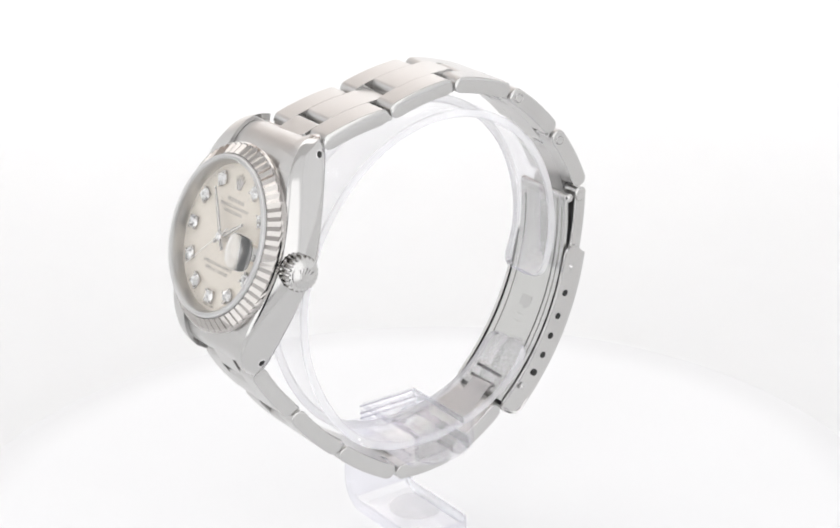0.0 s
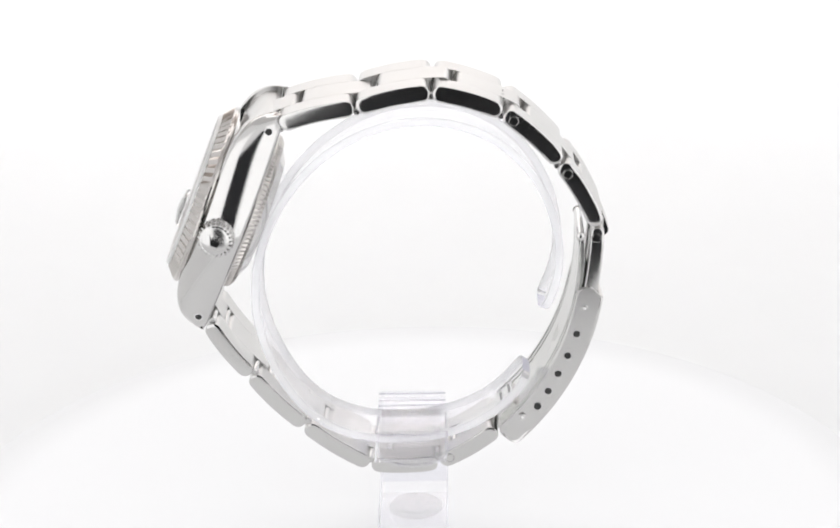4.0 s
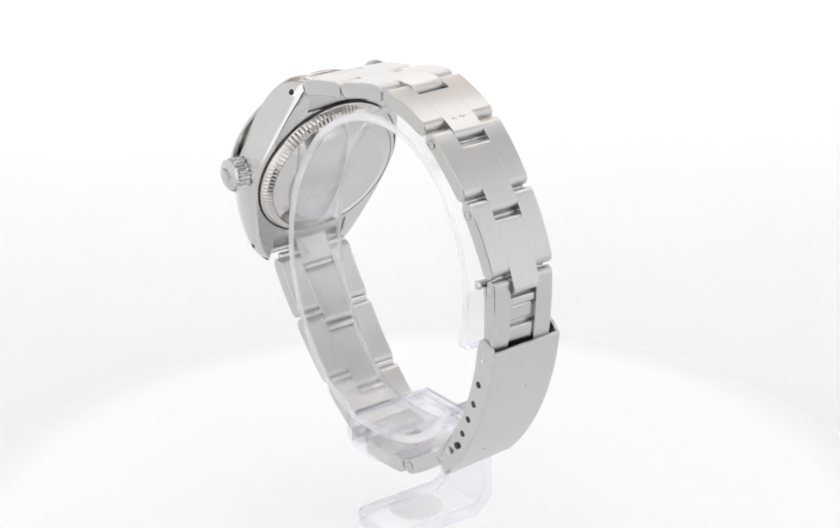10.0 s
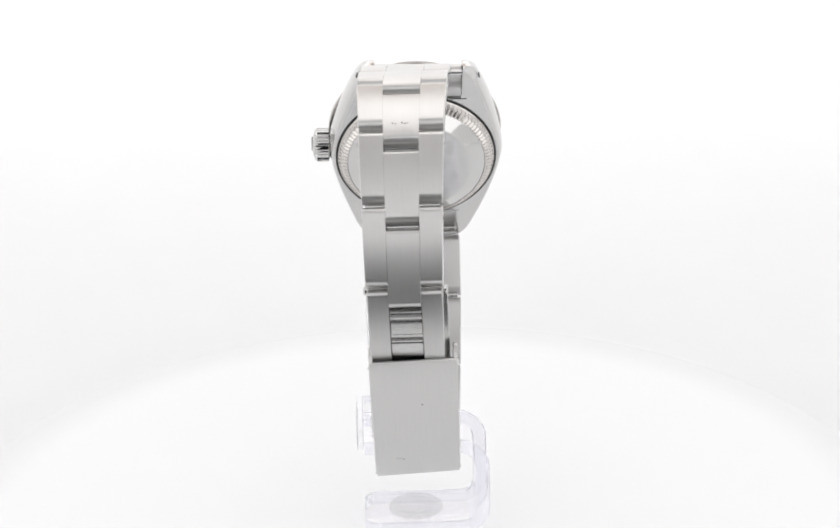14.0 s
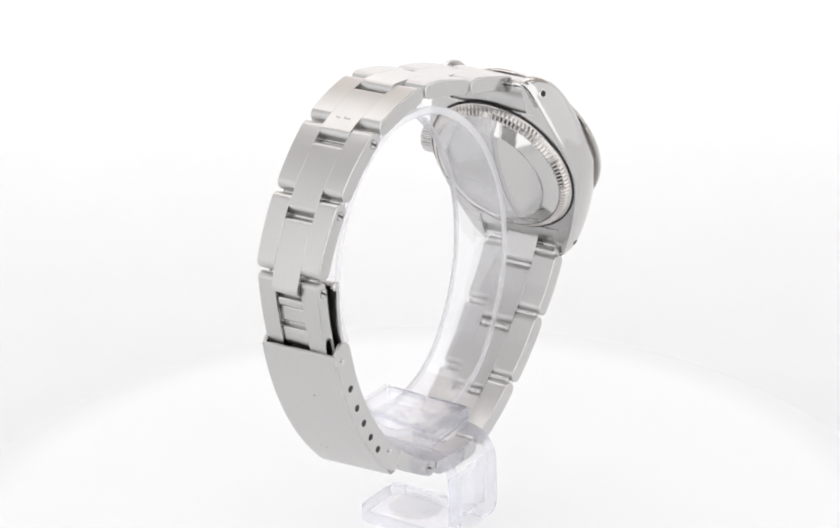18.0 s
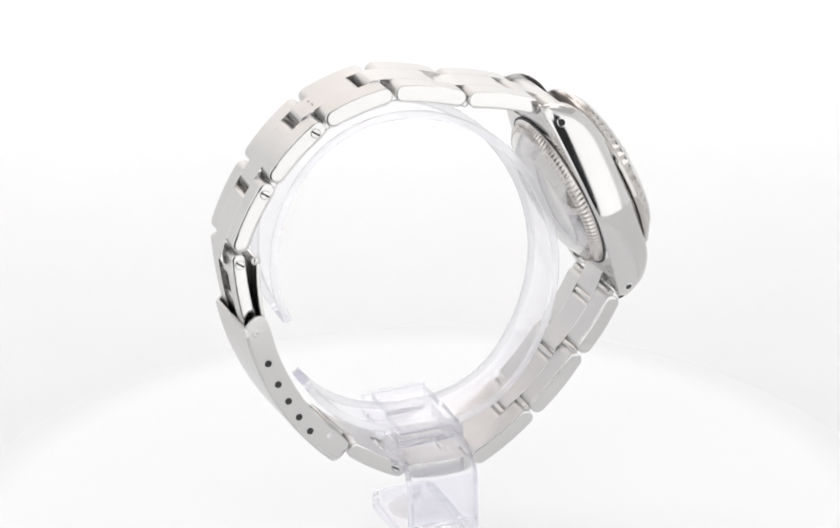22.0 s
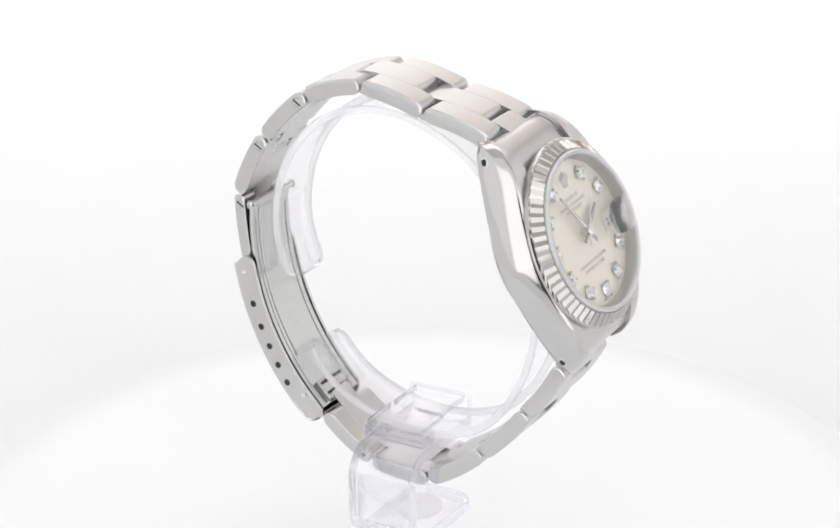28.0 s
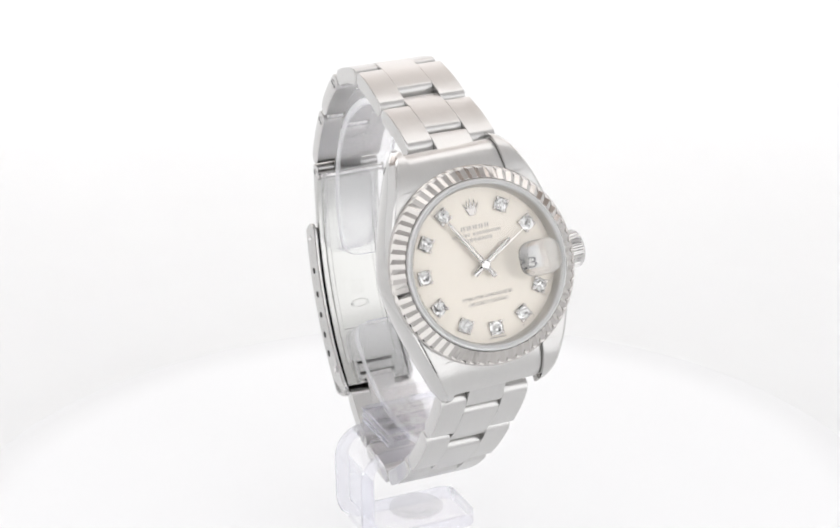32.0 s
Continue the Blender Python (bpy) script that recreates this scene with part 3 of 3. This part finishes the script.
def case_body():
    bm = bmesh.new()
    # half width of the case at the height u, and its upper and under face
    def half(u):
        a = abs(u)
        return 13.0 - 4.1 * (a / 14.4) ** 1.45
    def top(u):
        a = abs(u)
        return 4.35 if a < 9.2 else -0.7 + 5.05 * math.sqrt(max(1 - ((a - 9.2) / 7.6) ** 1.95, 0.0))
    def under(u):
        a = abs(u)
        return -1.6 if a < 7 else -1.6 + 0.1 * ((a - 7) / 9)
    def ease_in(f):
        return 0.42 * (2 * f - 1) ** 2
    us = [-16.8 + 0.21 * k for k in range(161)]
    rows = []
    for u in us:
        a = abs(u)
        w, t, o = half(u), top(u), under(u)
        if a > 14.3:                       # rounded lug tips
            e = min((a - 14.3) / 2.55, 1.0)
            k = 1 - math.sqrt(1 - e * e)
            t, o, w = t - 0.4 * k, o + 0.2 * k, max(w - 1.5 * k, 6.6)
        inner = 0.0 if a < 11.2 else 6.35
        h = t - o
        keep = lambda y, k: max(y, inner + 0.03 * k)
        flank = [(keep(w - ease_in(f), 4), o + 0.5 + (h - 1.05) * f) for f in [k / 10 for k in range(11)]]
        crown = [(0.5, 0.34), (0.66, 0.17), (0.84, 0.05), (1.0, 0.0)]
        sec = [(inner, o), (keep(w - 0.85, 1), o), (keep(w - 0.76, 2), o + 0.04), (keep(w - 0.5, 3), o + 0.3)] + flank
        sec += [(keep(w - d, 3 - k * 0.7), t - e) for k, (d, e) in enumerate(crown)] + [(inner, t)]
        rows.append([(y, u, n) for y, n in sec])
    for sgn in (-1, 1):
        grid = [[bm.verts.new(H(sgn * y, u, n)) for y, u, n in row] for row in rows]
        for r, s in zip(grid, grid[1:]):
            for k in range(len(r) - 1):
                bm.faces.new((r[k], r[k + 1], s[k + 1], s[k]))
        # faces towards the strap between the lugs
        for r, s in zip(grid, grid[1:]):
            bm.faces.new((r[0], s[0], s[-1], r[-1]))
        bm.faces.new(grid[0])
        bm.faces.new(grid[-1][::-1])
    bmesh.ops.remove_doubles(bm, verts=bm.verts, dist=0.00002)
    bmesh.ops.dissolve_degenerate(bm, edges=bm.edges, dist=0.000005)
    body = part("case", finish(bm, 0, angle=50), [side_steel, brushed_steel], watch, "polished steel case with drilled lugs", pick=lambda f: 1 if f.normal.dot(NV) > 0.3 and abs(f.normal.dot(YV)) < 0.3 else 0)
    for sgn in (-1, 1):
        for u in (14.4, -14.4):
            def around(p, a, h):
                uu, nn = u + p * math.cos(a), p * math.sin(a)
                f = (nn - under(uu) - 0.5) / (top(uu) - under(uu) - 1.05)
                return H(sgn * (half(uu) - ease_in(f) + h), uu, nn)
            part("lug_hole", finish(lathe([(0, 0.02), (0.25, 0.02), (0.46, 0.02), (0.48, -0.3)], around, 20)), hole_shade, body)
            part("hole_rim", finish(lathe([(0.44, 0.0), (0.47, 0.035), (0.56, 0.035), (0.62, 0.0)], around, 24)), bright_metal, body)
    return body


case = case_body()


def end_piece(sgn):
    """The solid piece between the lugs, with a tongue that reaches into the first link."""
    k = sgn
    top = [(9.0, 3.75), (10.9, 3.66), (12.0, 3.4), (13.3, 2.92), (14.4, 2.28), (15.1, 1.68), (15.6, 0.95), (15.88, 0.25)]
    low = [(15.75, -0.3), (15.2, -0.45), (14.6, -0.5), (14.2, -0.55), (13.8, -1.0), (13.2, -1.3), (12.3, -1.4), (11.5, -1.35), (11.24, -1.0), (11.22, 2.6), (9.0, 2.6)]
    ob = part("end_piece", finish(prism(top + low, lambda u, n, y: H(y, k * u, n), -6.3, 6.3), 0.12, 2), brushed_steel, watch)
    bar = lambda r, a, h: H(h, k * 15.55 + r * math.cos(a), r * math.sin(a) - 0.8)
    part("spring_bar", finish(lathe([(0, -6.3), (0.42, -6.3), (0.42, 6.3), (0, 6.3)], bar, 16)), bright_metal, ob)
    joint, nxt, hw = (TOP[0], TOP[1], 6.3) if k > 0 else (LOW[-1], LOW[-2], 6.3)
    at, c = arc_frame(joint, nxt, 0.42)
    m = hw * 0.415
    bm = link_piece(at, -2.6, 0.27 * c - 0.14, -m, -m, m, m)
    part("tongue", bm, [brushed_steel, polished_steel], ob, pick=side_is_polished)


end_piece(1)
end_piece(-1)


def bezel():
    teeth = 60
    bm = bmesh.new()
    # mirror-cut flutes between a smooth inner lip and a smooth rim
    prof = [(11.1, 5.2), (11.1, 6.12), (11.2, 6.28), (11.3, 6.3), (12.66, 5.17), (12.84, 5.05), (12.98, 4.8), (13.0, 4.6), (12.97, 4.4), (12.85, 4.3), (11.1, 4.3)]
    deep = (0, 0, 0, 0.22, 0.23, 0.04, 0, 0, 0, 0, 0)
    rings = []
    n = teeth * 2
    for (r, h), d in zip(prof, deep):
        rings.append([bm.verts.new(on_head(r - 0.64 * d * (k % 2), math.pi * k / teeth, h - 0.77 * d * (k % 2))) for k in range(n)])
    for a, b in list(zip(rings, rings[1:])) + [(rings[-1], rings[0])]:
        for k in range(n):
            bm.faces.new((a[k], a[(k + 1) % n], b[(k + 1) % n], b[k]))
    return part("bezel", finish(bm, smooth=False), white_gold, watch, "fluted white gold bezel")


bezel()
part("crystal_ring", finish(lathe([(10.3, 5.2), (10.32, 6.5), (10.45, 6.7), (10.6, 6.74), (10.68, 6.6), (10.76, 6.72), (10.95, 6.68), (11.08, 6.4), (11.09, 5.2)], on_head, 128, True)), ring_steel, watch)
crystal = part("crystal", finish(lathe([(0, 7.05), (10.2, 7.05), (10.5, 6.9), (10.5, 6.77), (10.28, 6.6), (10.28, 6.45), (0, 6.45)], on_head, 96)), [inner_glass, sapphire], watch, "clear crystal with a date magnifier", pick=lambda f: 1 if f.normal.dot(NV) > 0.3 else 0)
crystal.visible_shadow = False
part("rehaut", finish(lathe([(10.29, 4.6), (10.29, 6.4), (10.15, 6.2), (10.05, 5.2), (10.05, 4.6)], on_head, 96, True)), rehaut_steel, watch)
dial = part("dial", finish(lathe([(0, 4.75), (10.06, 4.75), (10.06, 4.45), (0, 4.45)], on_head, 96)), dial_silver, watch, "cream silver dial with diamond hour markers")


def fan(name, outline, n0, n1, mat, parent, bevel=0.0):
    """A flat plate on the dial; its outline in (y, u) from n0 to n1."""
    return part(name, finish(prism(outline, lambda y, u, n: H(y, u, n), n0, n1), bevel, 1), mat, parent)


DIAL = 4.75        # height of the dial's face over the lug holes


def dial_things():
    for hour in range(1, 13):
        if hour in (12, 3):
            continue
        a = -radians(30 * hour)
        cy, cu = 8.25 * math.sin(a), 8.25 * math.cos(a)
        # square seat, the stone in it and four claws
        fan("marker_seat", [(cy + 1.22 * math.cos(q + a), cu - 1.22 * math.sin(q + a)) for q in [radians(45 + 90 * k) for k in range(4)]], DIAL - 0.02, DIAL + 0.3, white_gold, dial, 0.06)
        around = lambda r, q, h: H(cy + r * math.cos(q), cu + r * math.sin(q), DIAL + h)
        bm = lathe([(0, 0.6), (0.36, 0.58), (0.54, 0.44), (0.76, 0.46), (0.98, 0.3), (0, 0.15)], around, 10)
        for v in bm.verts:
            v.co += NV * random.uniform(-0.11, 0.11) * MM
        part("diamond", finish(bm, smooth=False), diamond, dial)
        for k in range(4):
            q = a + radians(45 + 90 * k)
            py, pu = cy + 1.0 * math.cos(q), cu - 1.0 * math.sin(q)
            claw = box(bmesh.new(), lambda p, r, h: H(py + p, pu + r, DIAL + h), (-0.19, 0.19), (-0.19, 0.19), (0.0, 0.48))
            part("prong", finish(claw, 0.06, 1), white_gold, dial)
    # minute dots
    for k in range(60):
        if k % 5 == 0:
            continue
        a = radians(6 * k)
        cy, cu = 9.55 * math.sin(a), 9.55 * math.cos(a)
        fan("minute_dot", [(cy + 0.07 * math.cos(q), cu + 0.07 * math.sin(q)) for q in [radians(60 * j) for j in range(6)]], DIAL - 0.01, DIAL + 0.012, print_grey, dial)
    # five-pointed emblem at twelve
    prof = [(-0.45, 6.55), (-0.7, 7.15), (-1.15, 8.3), (-0.58, 7.45), (-0.58, 8.65), (-0.22, 7.5), (0, 8.85), (0.22, 7.5), (0.58, 8.65), (0.58, 7.45), (1.15, 8.3), (0.7, 7.15), (0.45, 6.55)]
    fan("emblem", prof, DIAL, DIAL + 0.2, white_gold, dial, 0.05)


dial_things()


def lettering(words, width, height, y, u, parent, name, n=DIAL + 0.012, mat=None):
    """Letters of the built-in font, of a given width and height, laid on the dial."""
    cu = bpy.data.curves.new(name, "FONT")
    cu.body, cu.size = words, 1.0
    tmp = bpy.data.objects.new(name, cu)
    me = bpy.data.meshes.new_from_object(tmp)
    bpy.data.objects.remove(tmp)
    xs = [v.co.x for v in me.vertices]
    ys = [v.co.y for v in me.vertices]
    x0, y0 = (min(xs) + max(xs)) / 2, min(ys)
    kx, ky = width * MM / (max(xs) - min(xs)), height * MM / (max(ys) - y0)
    o = H(y, u, n)
    right, upw = -YV * kx, UV * ky
    m = Matrix(((right.x, upw.x, NV.x, o.x), (right.y, upw.y, NV.y, o.y), (right.z, upw.z, NV.z, o.z), (0, 0, 0, 1)))
    me.transform(m @ Matrix.Translation((-x0, -y0, 0)))
    me.materials.append(mat or print_grey)
    ob = new(name, me)
    ob.parent = parent
    return ob


def bars(name, u, height, width, counts, parent):
    """Rows of plain bars in the place of a maker's words."""
    total = sum(counts) + 0.8 * (len(counts) - 1)
    step = width / total
    x = -width / 2
    for c in counts:
        for k in range(c):
            for f in (0.16, 0.58):          # two thin uprights for each sign
                fan(name, [(-x - f * step, u), (-x - (f + 0.2) * step, u), (-x - (f + 0.2) * step, u + height), (-x - f * step, u + height)], DIAL - 0.01, DIAL + 0.014, bar_grey, parent)
            x += step
        x += 0.8 * step


bars("brand_bar", 4.75, 0.56, 4.2, (5,), dial)
bars("model_bar", 3.95, 0.42, 6.9, (6, 9), dial)
bars("model_bar", 3.2, 0.46, 4.4, (8,), dial)
lettering("SUPERLATIVE CHRONOMETER", 7.3, 0.44, 0.2, -4.15, dial, "dial_words")
lettering("OFFICIALLY CERTIFIED", 5.6, 0.44, 0.2, -4.95, dial, "dial_words")
lettering("SWISS MADE", 2.6, 0.26, 0.0, -9.62, dial, "dial_words")


def hand(name, angle, length, tail, w0, w1, n):
    a = -radians(angle)
    s, c = math.sin(a), math.cos(a)
    outline = [(-w0, -tail), (w0, -tail), (w0, length * 0.5), (w1, length), (-w1, length), (-w0, length * 0.5)]
    ob = fan(name, [(p * c + q * s, -p * s + q * c) for p, q in outline], n, n + 0.12, hand_steel, watch, 0.04)
    inlay = [(-0.4 * w0, length * 0.12), (0.4 * w0, length * 0.12), (0.4 * w1, length * 0.93), (-0.4 * w1, length * 0.93)]
    strip = fan("hand_inlay", [(p * c + q * s, -p * s + q * c) for p, q in inlay], n + 0.1, n + 0.13, pale_silver, ob)
    for piece in (ob, strip):
        piece.data.transform(Matrix.Translation(-HUB))
    ob.matrix_local = Matrix.Translation(HUB)
    return ob


HUB = H(0, 0, 6.0)
hand("hour_hand", 57, 4.9, 1.9, 0.31, 0.2, 5.45)
MINUTE = hand("minute_hand", -32, 7.3, 2.0, 0.31, 0.16, 5.7)
SECOND = fan("second_hand", [(-0.06, -2.2), (0.06, -2.2), (0.04, 8.0), (-0.04, 8.0)], 5.95, 6.02, bright_metal, watch)
SECOND.data.transform(Matrix.Translation(-HUB))
part("hand_boss", finish(lathe([(0, 6.2), (0.45, 6.2), (0.62, 6.05), (0.68, 5.6), (0.68, DIAL), (0, DIAL)], on_head, 24)), bright_metal, dial)

# date window and the magnifier over it
WINDOW = (-7.0, -0.5)
bm = bmesh.new()
rows = []
for hy, hu, h in ((1.75, 1.4, -0.02), (1.75, 1.4, 0.14), (1.62, 1.28, 0.22), (1.5, 1.18, 0.22), (1.2, 0.9, 0.02)):
    rows.append([bm.verts.new(H(WINDOW[0] + hy * p, WINDOW[1] + hu * q, DIAL + h)) for p, q in ((1, 1), (-1, 1), (-1, -1), (1, -1))])
for r, q in zip(rows, rows[1:]):
    for k in range(4):
        bm.faces.new((r[k], r[(k + 1) % 4], q[(k + 1) % 4], q[k]))
part("date_frame", finish(bm, smooth=False), frame_gold, dial, "pale gold frame of the date window")
fan("date_disc", [(WINDOW[0] + 1.24 * p, WINDOW[1] + 0.94 * q) for p, q in ((1, 1), (-1, 1), (-1, -1), (1, -1))], DIAL, DIAL + 0.03, date_white, dial)
lettering("23", 1.6, 0.9, WINDOW[0], WINDOW[1] - 0.85, dial, "date_figure", DIAL + 0.036, ink_black)
# the magnifier: a cap of a sphere with a rounded outline
LENS = 6.5          # radius of the sphere
bm = bmesh.new()
rows = []
outline = []
for k in range(48):
    a = 2 * math.pi * k / 48
    c, d = math.cos(a), math.sin(a)
    q = (abs(c) ** 3.2 + abs(d) ** 3.2) ** (-1 / 3.2)
    outline.append((2.9 * c * q, 2.35 * d * q))
rows.append([bm.verts.new(H(-7.1 + p, -0.5 + q, 7.056)) for p, q in outline])
for f in (1.0, 0.97, 0.9, 0.8, 0.7, 0.6, 0.5, 0.4, 0.3, 0.2, 0.1):
    soft = 0.06 if f == 1.0 else 0.0
    rows.append([bm.verts.new(H(-7.1 + p * f, -0.5 + q * f, 7.056 + 0.92 - f * f * (p * p + q * q) / (2 * LENS) - soft)) for p, q in outline])
for a, b2 in zip(rows, rows[1:]):
    for k in range(48):
        bm.faces.new((a[k], a[(k + 1) % 48], b2[(k + 1) % 48], b2[k]))
bm.faces.new(rows[-1])
bm.faces.new(rows[0][::-1])
mag = part("magnifier", finish(bm), lens_glass, crystal)
mag.visible_shadow = False


def winding_crown():
    axis = lambda r, a, h: H(-h, -0.66 + r * math.cos(a), 1.8 + r * math.sin(a))
    # knurled drum
    bm = bmesh.new()
    teeth = 22
    rings = []
    for r, h, d in ((1.6, 12.6, 0), (2.35, 12.9, 0.0), (2.5, 13.05, 0.3), (2.5, 14.65, 0.3), (2.3, 14.95, 0.1), (2.1, 15.1, 0.0), (1.6, 15.16, 0.0)):
        rings.append([bm.verts.new(axis(r - (d if k % 4 > 1 else 0), 2 * math.pi * k / (teeth * 4), h)) for k in range(teeth * 4)])
    n = teeth * 4
    for a, b in zip(rings, rings[1:]):
        for k in range(n):
            bm.faces.new((a[k], a[(k + 1) % n], b[(k + 1) % n], b[k]))
    drum = part("winding_crown", finish(bm), polished_steel, watch, "knurled steel winding crown")
    part("crown_cap", finish(lathe([(0, 15.5), (0.5, 15.48), (1.0, 15.4), (1.5, 15.28), (1.8, 15.18), (1.93, 15.1), (1.95, 15.0)], axis, 48)), satin_steel, drum)
    prof = [(-0.5, -0.75), (-0.7, -0.2), (-1.1, 0.7), (-0.55, 0.15), (-0.5, 0.95), (-0.2, 0.2), (0, 1.1), (0.2, 0.2), (0.5, 0.95), (0.55, 0.15), (1.1, 0.7), (0.7, -0.2), (0.5, -0.75)]
    part("emblem", finish(prism(prof, lambda p, q, w: H(-w, -0.66 + q, 1.8 - p), 15.2, 15.58), 0.05, 1), polished_steel, drum)


winding_crown()


def case_back():
    teeth = 104
    bm = bmesh.new()
    rings = []
    n = teeth * 2
    for r, h, d in ((11.6, -1.3, 0), (11.6, -1.75, 0.0), (11.45, -1.85, 0.0), (11.1, -2.6, 0.2), (10.5, -3.05, 0.2), (10.2, -3.1, 0)):
        rings.append([bm.verts.new(on_head(r - (d if k % 2 else 0), math.pi * k / teeth, h)) for k in range(n)])
    for a, b in zip(rings, rings[1:]):
        for k in range(n):
            bm.faces.new((a[k], a[(k + 1) % n], b[(k + 1) % n], b[k]))
    ring = part("case_back", finish(bm, smooth=False), coin_edge, watch, "screwed steel case back with a fluted rim")
    # black ring stands in for the shade in the gap round the back
    part("seam_shade", finish(lathe([(11.5, -1.64), (11.95, -1.64), (11.95, -1.4), (11.5, -1.4)], on_head, 96, True)), hole_shade, ring)
    part("back_cone", finish(lathe([(10.3, -2.95), (10.1, -3.1), (8.2, -4.0)], on_head, 96)), polished_steel, ring)
    part("back_plate", finish(lathe([(8.2, -4.0), (7.95, -4.1), (0, -4.2)], on_head, 96)), back_steel, ring)


case_back()


# ---- the turning ----
def motions():
    """The turntable turns once in about 41 s, clockwise seen from above, with stand and watch."""
    rows = []
    for k in range(33):
        s = (k - 16) / 16
        rows.append((float(k), pose(0, 0, 0, 0, 0, -106.864 - (139.375 * s - 0.263 * s * s + 1.383 * s ** 3))))
    for thing in (table, stand, watch):
        walk(thing, rows)
    # the second hand runs on, six degrees a second
    spin = lambda deg: Matrix.Translation(HUB) @ Matrix.Rotation(-radians(deg), 4, NV)
    walk(MINUTE, [(8.0 * k, spin(0.8 * k - 3.1)) for k in range(5)])
    walk(SECOND, [(4.0 * k, spin(228 + 24.0 * k)) for k in range(9)])


motions()
